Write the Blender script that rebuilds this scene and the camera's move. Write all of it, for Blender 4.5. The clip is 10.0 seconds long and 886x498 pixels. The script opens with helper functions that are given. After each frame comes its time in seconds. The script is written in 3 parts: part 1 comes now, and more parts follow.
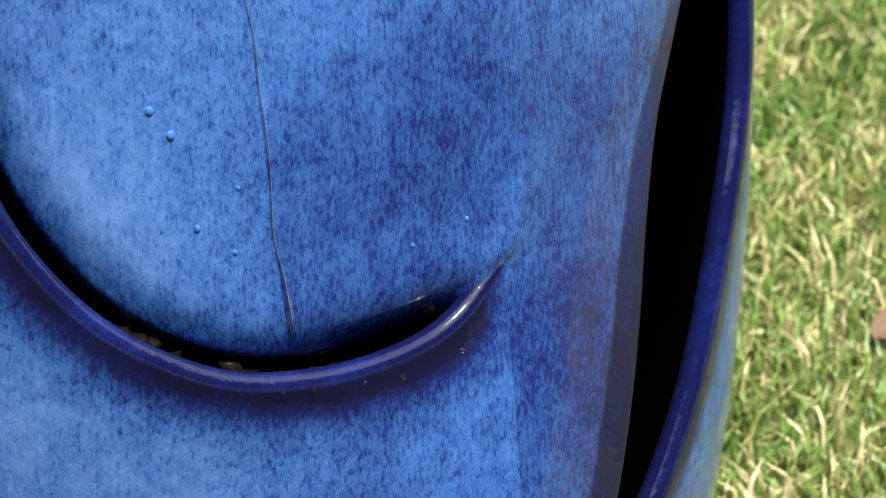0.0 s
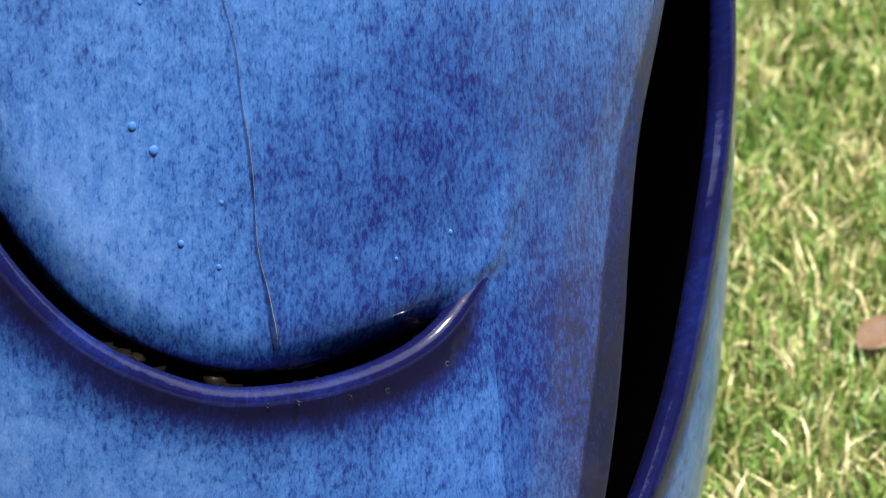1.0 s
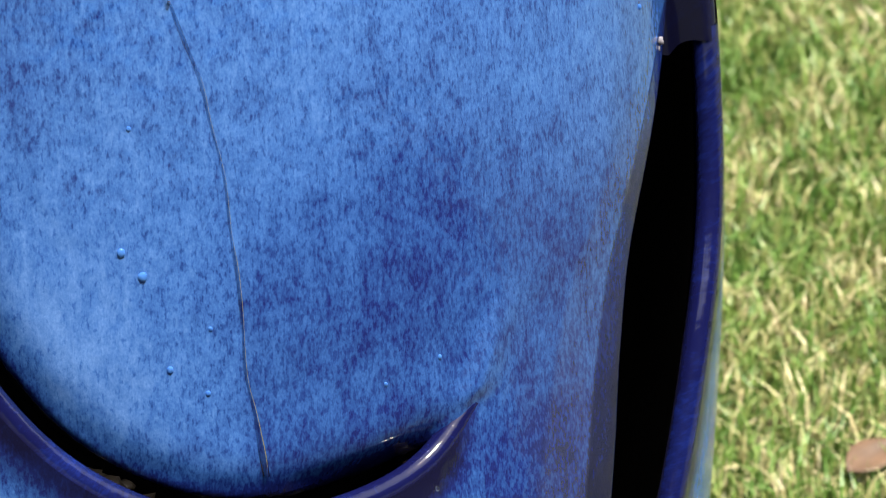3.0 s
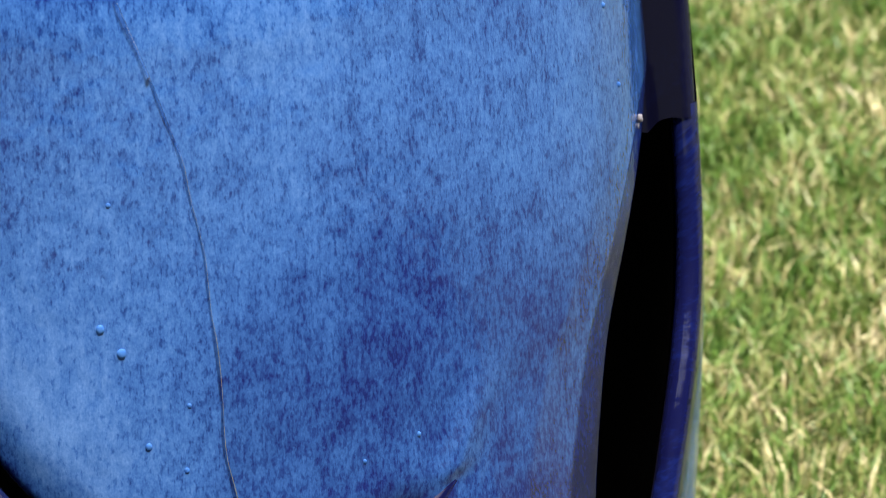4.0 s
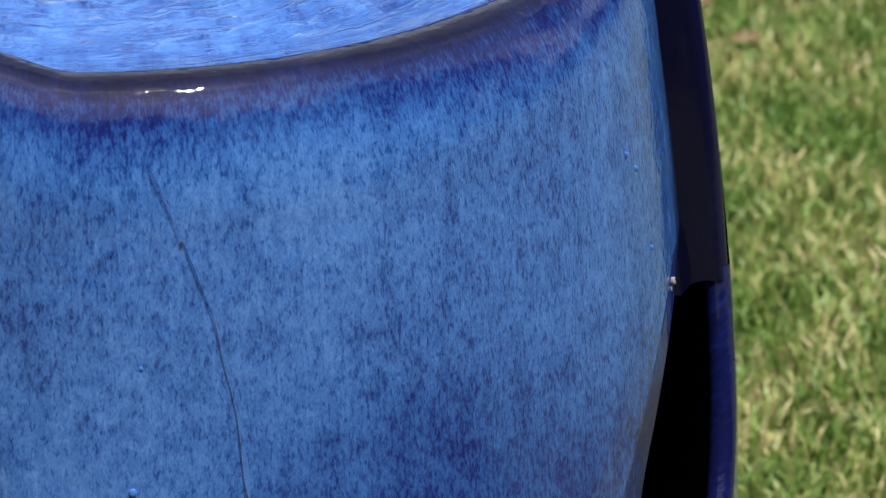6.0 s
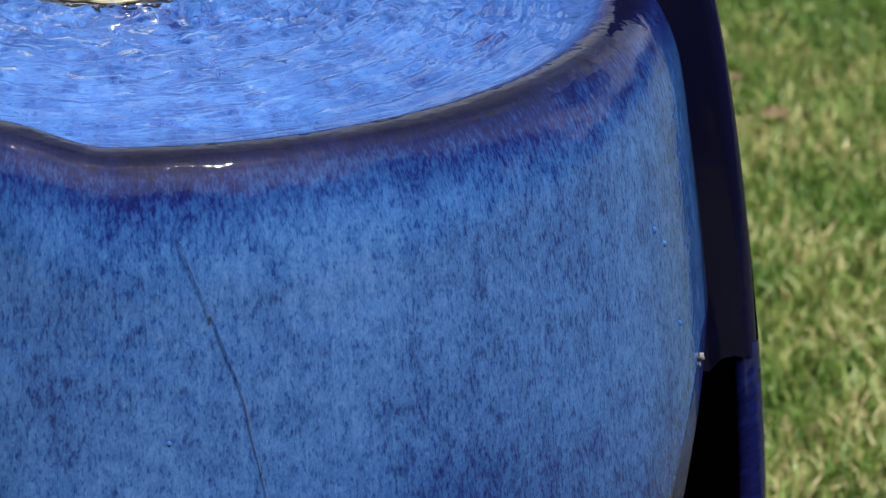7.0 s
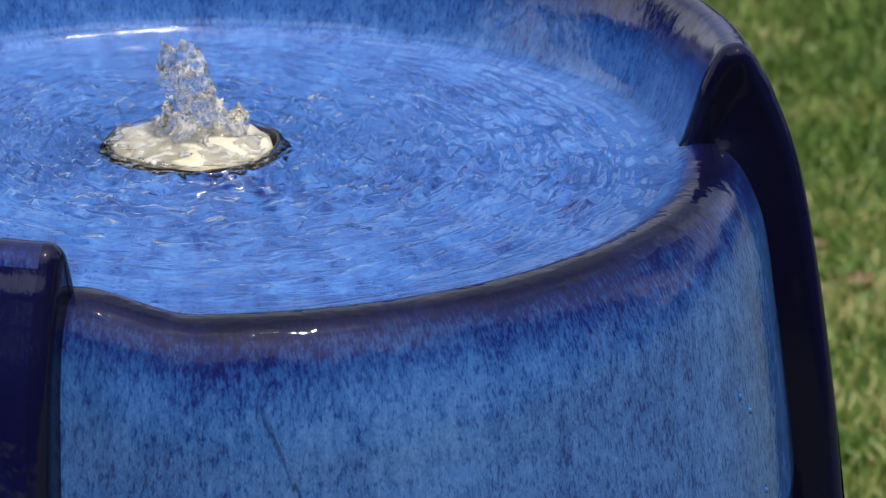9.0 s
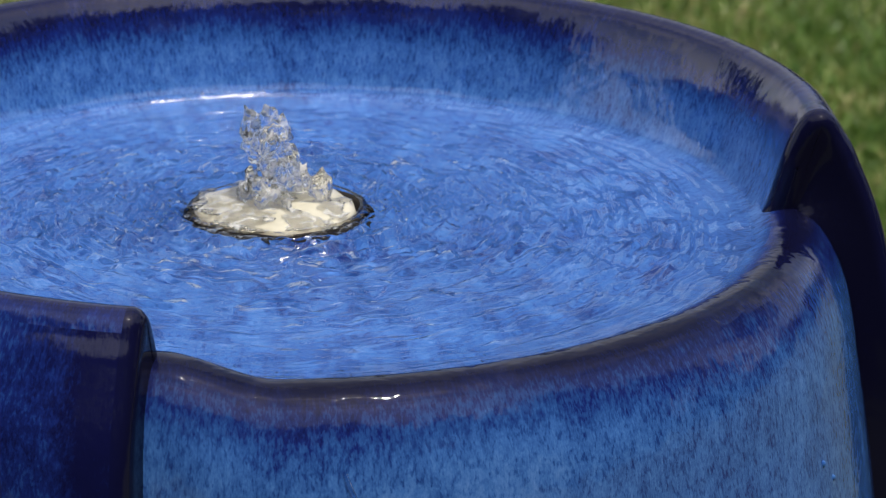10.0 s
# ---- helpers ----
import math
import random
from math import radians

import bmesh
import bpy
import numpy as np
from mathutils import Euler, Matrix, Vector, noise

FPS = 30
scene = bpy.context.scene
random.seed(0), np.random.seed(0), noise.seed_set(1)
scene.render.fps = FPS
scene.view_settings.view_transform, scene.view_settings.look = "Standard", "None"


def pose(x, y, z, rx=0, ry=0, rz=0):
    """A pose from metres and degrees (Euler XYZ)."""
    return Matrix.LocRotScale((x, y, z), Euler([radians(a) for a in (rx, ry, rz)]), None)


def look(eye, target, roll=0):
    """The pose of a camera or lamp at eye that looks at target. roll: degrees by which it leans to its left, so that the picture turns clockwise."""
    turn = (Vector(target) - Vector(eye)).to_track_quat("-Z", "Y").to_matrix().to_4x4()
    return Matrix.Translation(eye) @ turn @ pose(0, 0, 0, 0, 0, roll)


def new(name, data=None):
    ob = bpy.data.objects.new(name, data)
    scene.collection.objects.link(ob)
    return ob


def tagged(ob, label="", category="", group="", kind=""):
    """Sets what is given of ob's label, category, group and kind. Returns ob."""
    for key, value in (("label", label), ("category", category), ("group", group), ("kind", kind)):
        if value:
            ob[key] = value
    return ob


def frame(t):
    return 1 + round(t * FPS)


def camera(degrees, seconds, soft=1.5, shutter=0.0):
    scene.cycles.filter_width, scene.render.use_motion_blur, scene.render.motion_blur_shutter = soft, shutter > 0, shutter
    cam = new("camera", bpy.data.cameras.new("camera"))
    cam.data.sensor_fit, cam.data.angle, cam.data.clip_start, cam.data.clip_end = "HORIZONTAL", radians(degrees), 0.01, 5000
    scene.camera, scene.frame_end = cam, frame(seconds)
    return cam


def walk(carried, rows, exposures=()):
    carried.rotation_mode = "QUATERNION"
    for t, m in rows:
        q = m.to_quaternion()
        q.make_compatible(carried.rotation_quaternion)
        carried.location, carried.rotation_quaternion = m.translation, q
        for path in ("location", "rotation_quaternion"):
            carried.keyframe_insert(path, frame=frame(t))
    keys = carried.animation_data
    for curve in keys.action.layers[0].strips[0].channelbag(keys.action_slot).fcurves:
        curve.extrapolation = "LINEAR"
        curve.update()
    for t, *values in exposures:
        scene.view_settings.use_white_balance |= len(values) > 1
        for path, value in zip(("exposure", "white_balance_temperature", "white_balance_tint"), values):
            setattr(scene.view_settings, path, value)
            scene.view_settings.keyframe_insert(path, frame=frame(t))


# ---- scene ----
cam = camera(14.89, 10.0, soft=1.05)
cam.data.dof.use_dof, cam.data.dof.focus_distance, cam.data.dof.aperture_fstop = True, 1.06, 30.0
EYE = (0.0, -1.094, 0.865)
ROWS = [
    (0.0, 59.827, -1.434, -5.393),
    (0.5, 59.889, -1.311, -5.591),
    (1.0, 60.060, -1.260, -5.810),
    (1.5, 60.371, -1.105, -6.067),
    (2.0, 60.908, -1.079, -6.089),
    (2.5, 61.541, -1.030, -6.036),
    (4.0, 63.486, -1.292, -6.402),
    (4.5, 64.195, -1.296, -6.394),
    (5.0, 64.956, -1.265, -6.433),
    (5.5, 65.578, -1.150, -6.245),
    (7.0, 67.497, -0.883, -5.449),
    (7.5, 68.031, -0.913, -5.420),
    (8.0, 68.765, -0.897, -5.335),
    (8.5, 69.426, -0.730, -5.017),
    (9.0, 70.300, -0.334, -4.124),
    (9.5, 70.850, -0.241, -3.607),
    (10.0, 71.400, -0.000, -2.760),
]
EXPOSURES = [(0.0, 1.0), (2.5, 1.02), (5.5, 0.42), (7.5, 0.12), (8.5, -0.02), (10.0, -0.32)]
walk(cam, [(t, pose(*EYE, rx, ry, rz)) for t, rx, ry, rz in ROWS], EXPOSURES)

# ---- light
SUN_EL, SUN_AZ = 71.0, 29.0  # azimuth from -y (the camera's side) towards +x
world = bpy.data.worlds.new("sky")
scene.world = world
world.use_nodes = True
wn, wl = world.node_tree.nodes, world.node_tree.links
sky = wn.new("ShaderNodeTexSky")
sky.sky_type, sky.sun_disc = "NISHITA", False
sky.sun_elevation, sky.dust_density, sky.air_density = radians(SUN_EL), 2.2, 1.0
sky.sun_rotation = radians(180 - SUN_AZ)
# thin white cloud all over the sky
veil, cover, blend = (wn.new("ShaderNode" + k) for k in ("TexNoise", "ValToRGB", "Mix"))
blend.data_type = "RGBA"
wl.new(wn.new("ShaderNodeTexCoord").outputs["Generated"], veil.inputs["Vector"])
veil.inputs["Scale"].default_value, veil.inputs["Detail"].default_value = 3.2, 6.0
wl.new(veil.outputs["Fac"], cover.inputs[0])
cover.color_ramp.elements[0].position, cover.color_ramp.elements[0].color = 0.40, (0.15, 0.15, 0.15, 1)
cover.color_ramp.elements[1].position, cover.color_ramp.elements[1].color = 0.62, (0.85, 0.85, 0.85, 1)
wl.new(cover.outputs[0], blend.inputs[0])
wl.new(sky.outputs[0], blend.inputs[6])
blend.inputs[7].default_value = (6.2, 6.2, 6.4, 1)
wl.new(blend.outputs[2], wn["Background"].inputs["Color"])
wn["Background"].inputs["Strength"].default_value = 0.15
sun_data = bpy.data.lights.new("sun", "SUN")
sun_data.energy, sun_data.angle, sun_data.color = 4.4, radians(0.6), (1.0, 0.95, 0.87)
sun = new("sun", sun_data)
a, e = radians(SUN_AZ), radians(SUN_EL)
sun.matrix_world = look((8 * math.sin(a) * math.cos(e), -8 * math.cos(a) * math.cos(e), 8 * math.sin(e)), (0, 0, 0.4))


# ---- materials
class Nodes:
    """A small helper to write node materials in few lines."""

    def __init__(self, name):
        self.mat = bpy.data.materials.new(name)
        self.mat.use_nodes = True
        self.n, self.l = self.mat.node_tree.nodes, self.mat.node_tree.links
        self.bsdf, self.out = self.n["Principled BSDF"], self.n["Material Output"]

    def put(self, node, key, value):
        if hasattr(value, "links"):
            self.l.new(value, node.inputs[key])
        else:
            node.inputs[key].default_value = value

    def uv(self, sx=1.0, sy=1.0, sz=1.0, name="metres"):
        u = self.n.new("ShaderNodeUVMap")
        u.uv_map = name
        return self.scaled(u.outputs[0], sx, sy, sz)

    def where(self, sx=1.0, sy=1.0, sz=1.0):
        return self.scaled(self.n.new("ShaderNodeTexCoord").outputs["Object"], sx, sy, sz)

    def scaled(self, v, sx, sy, sz):
        m = self.n.new("ShaderNodeMapping")
        self.l.new(v, m.inputs["Vector"])
        m.inputs["Scale"].default_value = (sx, sy, sz)
        return m.outputs[0]

    def noise(self, v, scale, detail=4.0, rough=0.55, bend=0.0):
        t = self.n.new("ShaderNodeTexNoise")
        self.put(t, "Vector", v)
        for k, x in (("Scale", scale), ("Detail", detail), ("Roughness", rough), ("Distortion", bend)):
            t.inputs[k].default_value = x
        return t.outputs["Fac"]

    def attr(self, name):
        t = self.n.new("ShaderNodeAttribute")
        t.attribute_name = name
        return t.outputs["Fac"]

    def ramp(self, v, *stops):
        t = self.n.new("ShaderNodeValToRGB")
        self.put(t, "Fac", v)
        els = t.color_ramp.elements
        while len(els) < len(stops):
            els.new(0.5)
        for el, (p, c) in zip(els, stops):
            el.position, el.color = p, ((c, c, c, 1) if isinstance(c, (int, float)) else (*c, 1))
        return t.outputs[0]

    def mix(self, f, a, b, kind="MIX"):
        t = self.n.new("ShaderNodeMix")
        t.data_type, t.blend_type = "RGBA", kind
        self.put(t, 0, f)
        for key, x in ((6, a), (7, b)):
            self.put(t, key, x if hasattr(x, "links") else (*x, 1))
        return t.outputs[2]

    def math(self, op, a, b=0.0, clamp=False):
        t = self.n.new("ShaderNodeMath")
        t.operation, t.use_clamp = op, clamp
        self.put(t, 0, a), self.put(t, 1, b)
        return t.outputs[0]

    def bump(self, h, strength, distance, normal=None):
        t = self.n.new("ShaderNodeBump")
        self.put(t, "Height", h)
        t.inputs["Strength"].default_value, t.inputs["Distance"].default_value = strength, distance
        if normal:
            self.l.new(normal, t.inputs["Normal"])
        return t.outputs[0]

    def done(self, **inputs):
        for k, v in inputs.items():
            self.put(self.bsdf, k.replace("_", " ").title().replace("Ior", "IOR"), v)
        return self.mat


def glaze_material():
    """Reactive blue glaze: pale blue runs and flecks over navy, which shows through where the glaze thins at edges. The
    masks also carry shade painted in the pocket and under its lip.
    """
    m = Nodes("blue_glaze")
    fleck = m.noise(m.uv(1.0, 0.45), 520, 3.0, 0.6, 0.3)
    fine = m.noise(m.uv(1.0, 0.5), 1500, 2.0, 0.6)
    patch = m.noise(m.uv(1.0, 0.7), 120, 4.0, 0.6, 0.6)
    cloud = m.noise(m.uv(1.0, 0.7), 22, 3.0, 0.5, 0.4)
    runs = m.noise(m.uv(1.0, 0.10), 260, 3.0, 0.55, 0.3)
    thin, dull, wet = m.attr("thin"), m.attr("dull"), m.attr("wet")

    def swing(x, k):
        return m.math("MULTIPLY", m.math("SUBTRACT", x, 0.5), k)

    even = m.math("SUBTRACT", 1.0, m.math("MULTIPLY", thin, 0.75), True)
    depth = m.math("ADD", thin, m.math("ADD", swing(patch, 0.95), swing(cloud, 0.6)))
    speck = m.math("ADD", m.noise(m.uv(1.0, 0.36), 760, 2.5, 0.6, 0.3), m.math("MULTIPLY", depth, 0.20))
    dash = m.ramp(speck, (0.52, 0.0), (0.66, 1.0))
    mottle = m.math("ADD", swing(fleck, 0.42), m.math("ADD", swing(fine, 0.42), m.math("ADD", swing(runs, 0.25), swing(patch, -0.45))))
    mottle = m.math("SUBTRACT", mottle, m.math("MULTIPLY", dash, 0.21))
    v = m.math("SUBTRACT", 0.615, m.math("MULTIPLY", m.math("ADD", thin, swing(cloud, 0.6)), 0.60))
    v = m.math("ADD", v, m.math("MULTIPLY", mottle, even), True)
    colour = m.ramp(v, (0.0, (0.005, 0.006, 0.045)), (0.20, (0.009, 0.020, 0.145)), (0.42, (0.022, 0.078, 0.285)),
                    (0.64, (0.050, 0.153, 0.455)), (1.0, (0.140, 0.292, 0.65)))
    colour = m.mix(dull, colour, (0.0035, 0.0035, 0.010))
    rough = m.ramp(m.noise(m.uv(), 35, 3.0), (0.3, 0.04), (0.7, 0.10))
    rough = m.math("MULTIPLY", rough, m.math("SUBTRACT", 1.0, m.math("MULTIPLY", wet, 0.6)))
    whole = m.math("SUBTRACT", 1.0, dull, True)
    n = m.bump(m.math("MULTIPLY", m.noise(m.uv(1.0, 0.8), 48, 3.0), whole), 0.30, 0.003)
    n = m.bump(m.math("MULTIPLY", fleck, whole), 0.12, 0.0008, n)
    n = m.bump(m.math("MULTIPLY", m.noise(m.uv(1.0, 1.6), 70, 2.0, 0.5, 0.3), wet), 0.30, 0.0026, n)
    return m.done(base_color=colour, roughness=rough, normal=n, IOR=1.55, specular_ior_level=m.math("ADD", m.math("MULTIPLY", m.attr("sheen"), 0.5), m.math("SUBTRACT", 0.5, m.math("MULTIPLY", dull, 0.42))))


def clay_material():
    m = Nodes("shade_dark_clay")
    # near-black colour carries the shade of the unlit hollow
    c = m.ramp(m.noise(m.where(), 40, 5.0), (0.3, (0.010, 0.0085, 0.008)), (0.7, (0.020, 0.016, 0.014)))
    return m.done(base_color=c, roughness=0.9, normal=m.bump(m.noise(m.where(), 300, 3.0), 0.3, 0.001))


def water_material(name, tint=(1.0, 0.97, 0.94), ripple=True, bend=1.0):
    """Clear water: part is bent, part goes straight through, and the gloss grows at a glance."""
    m = Nodes(name)
    clear, bent, gloss = m.n.new("ShaderNodeBsdfTransparent"), m.n.new("ShaderNodeBsdfRefraction"), m.n.new("ShaderNodeBsdfGlossy")
    clear.inputs["Color"].default_value = bent.inputs["Color"].default_value = (*tint, 1)
    bent.inputs["IOR"].default_value, bent.inputs["Roughness"].default_value = 1.33, 0.0
    gloss.inputs["Roughness"].default_value = 0.025
    fres = m.n.new("ShaderNodeFresnel")
    fres.inputs["IOR"].default_value = 1.42 if ripple else 1.33
    if ripple:
        out, place = m.n.new("ShaderNodeCombineXYZ"), m.n.new("ShaderNodeVectorMath")
        m.put(out, 2, m.attr("radius"))
        m.put(place, 0, m.uv()), m.put(place, 1, out.outputs[0])
        lively = m.math("MULTIPLY", m.noise(place.outputs[0], 120, 1.5, 0.5, 0.7), m.attr("lively"))
        n = m.bump(lively, 1.0, 0.014)
        for node in (bent, fres, gloss):
            m.l.new(n, node.inputs["Normal"])
    a, b = m.n.new("ShaderNodeMixShader"), m.n.new("ShaderNodeMixShader")
    a.inputs[0].default_value = bend
    m.l.new(clear.outputs[0], a.inputs[1]), m.l.new(bent.outputs[0], a.inputs[2])
    m.l.new(fres.outputs[0], b.inputs[0]), m.l.new(a.outputs[0], b.inputs[1]), m.l.new(gloss.outputs[0], b.inputs[2])
    m.l.new(b.outputs[0], m.out.inputs["Surface"])
    return m.mat


def plain(name, a, b, scale, rough, bump=0.0003, shine=0.5):
    m = Nodes(name)
    h = m.noise(m.where(), scale, 4.0)
    return m.done(base_color=m.ramp(h, (0.3, a), (0.7, b)), roughness=rough, specular_ior_level=shine, normal=m.bump(h, 0.5, bump))


def ground_material():
    m = Nodes("lawn_ground")
    c = m.mix(m.ramp(m.noise(m.where(), 1.3, 4.0), (0.35, 0.0), (0.65, 1.0)), (0.055, 0.10, 0.02), (0.11, 0.13, 0.04))
    c = m.mix(m.ramp(m.noise(m.where(), 60.0, 5.0), (0.4, 0.0), (0.7, 1.0)), c, (0.16, 0.13, 0.06))
    return m.done(base_color=c, roughness=0.95, normal=m.bump(m.noise(m.where(), 160, 4.0), 0.8, 0.01))


def blade_material():
    m = Nodes("grass_blades")
    c = m.ramp(m.attr("dry"), (0.0, (0.05, 0.12, 0.015)), (0.3, (0.13, 0.24, 0.04)), (0.52, (0.24, 0.31, 0.08)), (0.66, (0.36, 0.34, 0.13)),
               (0.82, (0.60, 0.51, 0.27)), (1.0, (0.76, 0.66, 0.42)))
    return m.done(base_color=c, roughness=0.45)


def jet_material():
    """Bubbling water, clear with air in it."""
    m = Nodes("jet_water")
    h = m.noise(m.where(), 200, 2.0, 0.6, 0.8)
    air = m.ramp(h, (0.34, 0.58), (0.52, 1.0))
    return m.done(base_color=(0.98, 0.98, 0.97, 1), roughness=0.02, transmission_weight=air, IOR=1.33, normal=m.bump(h, 0.5, 0.0018))


GLAZE, CLAY = glaze_material(), clay_material()
WATER, JET = water_material("rippled_water"), jet_material()
GROUND, BLADE = ground_material(), blade_material()
RUN = water_material("running_water", (0.85, 0.92, 1.0), False, 0.55)
CLEAR = water_material("clear_water", (0.96, 0.98, 1.0), False, 0.15)
LEAF = plain("leaves", (0.02, 0.045, 0.01), (0.05, 0.085, 0.02), 3, 0.6)
STONE = plain("wet_stone", (0.003, 0.0025, 0.002), (0.010, 0.008, 0.006), 260, 0.35, 0.0008, 0.08)
# for an unseen bed that darkens what the glaze mirrors
UNSEEN_BED = plain("unseen_bed_bark", (0.010, 0.007, 0.005), (0.035, 0.024, 0.016), 45, 0.9, 0.02)
DRY_LEAF = plain("dry_leaf", (0.09, 0.05, 0.025), (0.18, 0.10, 0.05), 60, 0.6)
CHIP = plain("bare_clay", (0.16, 0.15, 0.18), (0.32, 0.3, 0.33), 600, 0.6)
CREAM = plain("cream_plastic", (0.52, 0.48, 0.36), (0.72, 0.68, 0.55), 60, 0.25, 0.0015)
GLAZE_DROP = plain("glaze_bead", (0.03, 0.12, 0.45), (0.07, 0.22, 0.6), 300, 0.06)


# ---- geometry helpers
def mesh_object(name, verts, faces, material, parent=None, label="", uv=None, attrs=None, smooth=True):
    me = bpy.data.meshes.new(name)
    me.from_pydata([tuple(v) for v in verts], [], [tuple(f) for f in faces])
    me.materials.append(material)
    if uv is not None:
        layer = me.uv_layers.new(name="metres")
        idx = np.empty(len(me.loops), dtype=np.int32)
        me.loops.foreach_get("vertex_index", idx)
        layer.data.foreach_set("uv", np.asarray(uv, dtype=np.float32)[idx].ravel())
    for key, values in (attrs or {}).items():
        at = me.attributes.new(key, "FLOAT", "POINT")
        at.data.foreach_set("value", np.asarray(values, dtype=np.float32))
    if smooth:
        me.polygons.foreach_set("use_smooth", [True] * len(me.polygons))
    me.update()
    ob = new(name, me)
    if parent:
        ob.parent = parent
    if label:
        tagged(ob, label)
    return ob


def part(name, bm, material, parent=None, label="", smooth=True):
    me = bpy.data.meshes.new(name)
    bm.to_mesh(me)
    bm.free()
    me.materials.append(material)
    if smooth:
        me.polygons.foreach_set("use_smooth", [True] * len(me.polygons))
    ob = new(name, me)
    if parent:
        ob.parent = parent
    if label:
        tagged(ob, label)
    return ob


def grid_faces(rows, cols, flip=False, wrap=False):
    f = []
    for i in range(rows - 1):
        for j in range(cols if wrap else cols - 1):
            k = (j + 1) % cols
            q = (i * cols + j, i * cols + k, (i + 1) * cols + k, (i + 1) * cols + j)
            f.append(q[::-1] if flip else q)
    return f


def smooth01(x):
    x = np.clip(x, 0, 1)
    return x * x * (3 - 2 * x)


def spline(points, n):
    """n points along a Catmull-Rom curve through the control points, evenly spaced by length (degrees count as 4 mm)."""
    p = np.array(points, dtype=float)
    q = np.vstack((2 * p[0] - p[1], p, 2 * p[-1] - p[-2]))
    out = []
    for i in range(1, len(q) - 2):
        for t in np.linspace(0, 1, 40, endpoint=False):
            a, b, c, d = q[i - 1:i + 3]
            out.append(0.5 * (2 * b + (c - a) * t + (2 * a - 5 * b + 4 * c - d) * t * t + (3 * b - a - 3 * c + d) * t ** 3))
    out = np.array(out + [p[-1]])
    s = np.r_[0, np.cumsum(np.hypot(np.diff(out[:, 0]) * 0.004, np.diff(out[:, 1])))]
    w = np.linspace(0, s[-1], n)
    return np.c_[np.interp(w, s, out[:, 0]), np.interp(w, s, out[:, 1])]


def section(points, n):
    """A profile of (radius, height) points, evenly spaced by its true length, with the length along it."""
    p = spline([(r * 250, z) for r, z in points], n) / [250, 1]
    return p, np.r_[0, np.cumsum(np.hypot(*np.diff(p, axis=0).T))]


# ---- the fountain's form. Azimuth 0 faces -y and grows towards +x; heights in metres
PROFILE = spline([(0.170, 0.0), (0.196, 0.04), (0.217, 0.10), (0.2272, 0.17), (0.2293, 0.25), (0.2262, 0.34),
                  (0.2155, 0.43), (0.203, 0.50), (0.1925, 0.530), (0.186, 0.5415)], 300)


def shell_radius(z):
    return np.interp(z, PROFILE[:, 1], PROFILE[:, 0])


def settled(az, z):
    """Heights with the high rim sunk a little towards its left end."""
    k = smooth01((np.mod(az, 360) - 230) / 90)
    return z - 0.0085 * k * smooth01((z - 0.485) / 0.055)


def xyz(az, r, z):
    a = np.radians(az)
    return np.stack(np.broadcast_arrays(r * np.sin(a), -r * np.cos(a), z), -1)


LIP = [(-13.7, 0.5415), (-13.5, 0.50), (-13.1, 0.45), (-12.0, 0.41), (-9.5, 0.376), (-5.1, 0.350), (0.3, 0.3305), (7.5, 0.316),
       (14.0, 0.3105), (19.5, 0.3085), (24.5, 0.309), (28.0, 0.312), (31.0, 0.318), (33.4, 0.3255)]  # edge of the left shell: down and round the pocket
SIDE = [(86.0, 0.541), (82.0, 0.47), (79.0, 0.40), (77.0, 0.36), (74.0, 0.3276), (67.0, 0.29), (63.5, 0.265), (60.0, 0.24), (55.0, 0.215),
        (49.0, 0.19), (42.0, 0.165)]  # edge of the right shell
PANEL_EDGE = [(89.0, 0.53), (85.5, 0.47), (80.5, 0.41), (78.0, 0.404), (75.0, 0.400), (66.0, 0.374), (59.0, 0.345), (55.0, 0.312), (52.0, 0.278), (49.0, 0.245),
              (46.5, 0.2175), (43.5, 0.19), (41.0, 0.165)]  # cut edge of the front panel beside the side slot
SLOT_TOP = 0.386
TIP = 35.0


def shifted(curve, by):
    """The curve moved sideways by so many metres, to the right of its course."""
    t = np.gradient(curve * [0.0038, 1.0], axis=0)
    t /= np.linalg.norm(t, axis=1)[:, None]
    return curve + np.c_[t[:, 1] / 0.0038, -t[:, 0]] * by


ROLL = 0.0048  # half the thickness of the shell's rolled edges
lip, side, edge = shifted(spline(LIP, 360), ROLL), shifted(spline(SIDE, 260), -ROLL), spline(PANEL_EDGE, 260)


def inset(z):
    """How far the front panel lies behind the shell."""
    return 0.016 * smooth01((z - 0.19) / 0.16)


def lip_distance(az, z):
    """Distance to the pocket's lip (metres; minus on the shell's side) and the share of the way along it."""
    az, z = np.asarray(az, float).ravel(), np.asarray(z, float).ravel()
    dx = (az[:, None] - lip[None, :, 0]) * 0.0038
    dz = z[:, None] - lip[None, :, 1]
    k = np.argmin(dx * dx + dz * dz, axis=1)
    t = np.gradient(lip * [0.0038, 1.0], axis=0)
    t /= np.linalg.norm(t, axis=1)[:, None]
    i = np.arange(len(az))
    sign = np.where(t[k, 0] * dz[i, k] - t[k, 1] * dx[i, k] > 0, 1.0, -1.0)
    d = np.hypot(dx[i, k], dz[i, k]) * sign
    beyond = (k == len(lip) - 1)
    return np.where(beyond, np.abs(d), d), k / (len(lip) - 1), beyond


fountain = new("fountain")
tagged(fountain, "tall blue glazed ceramic bubbling fountain with crescent pocket, on grass", "fountain")


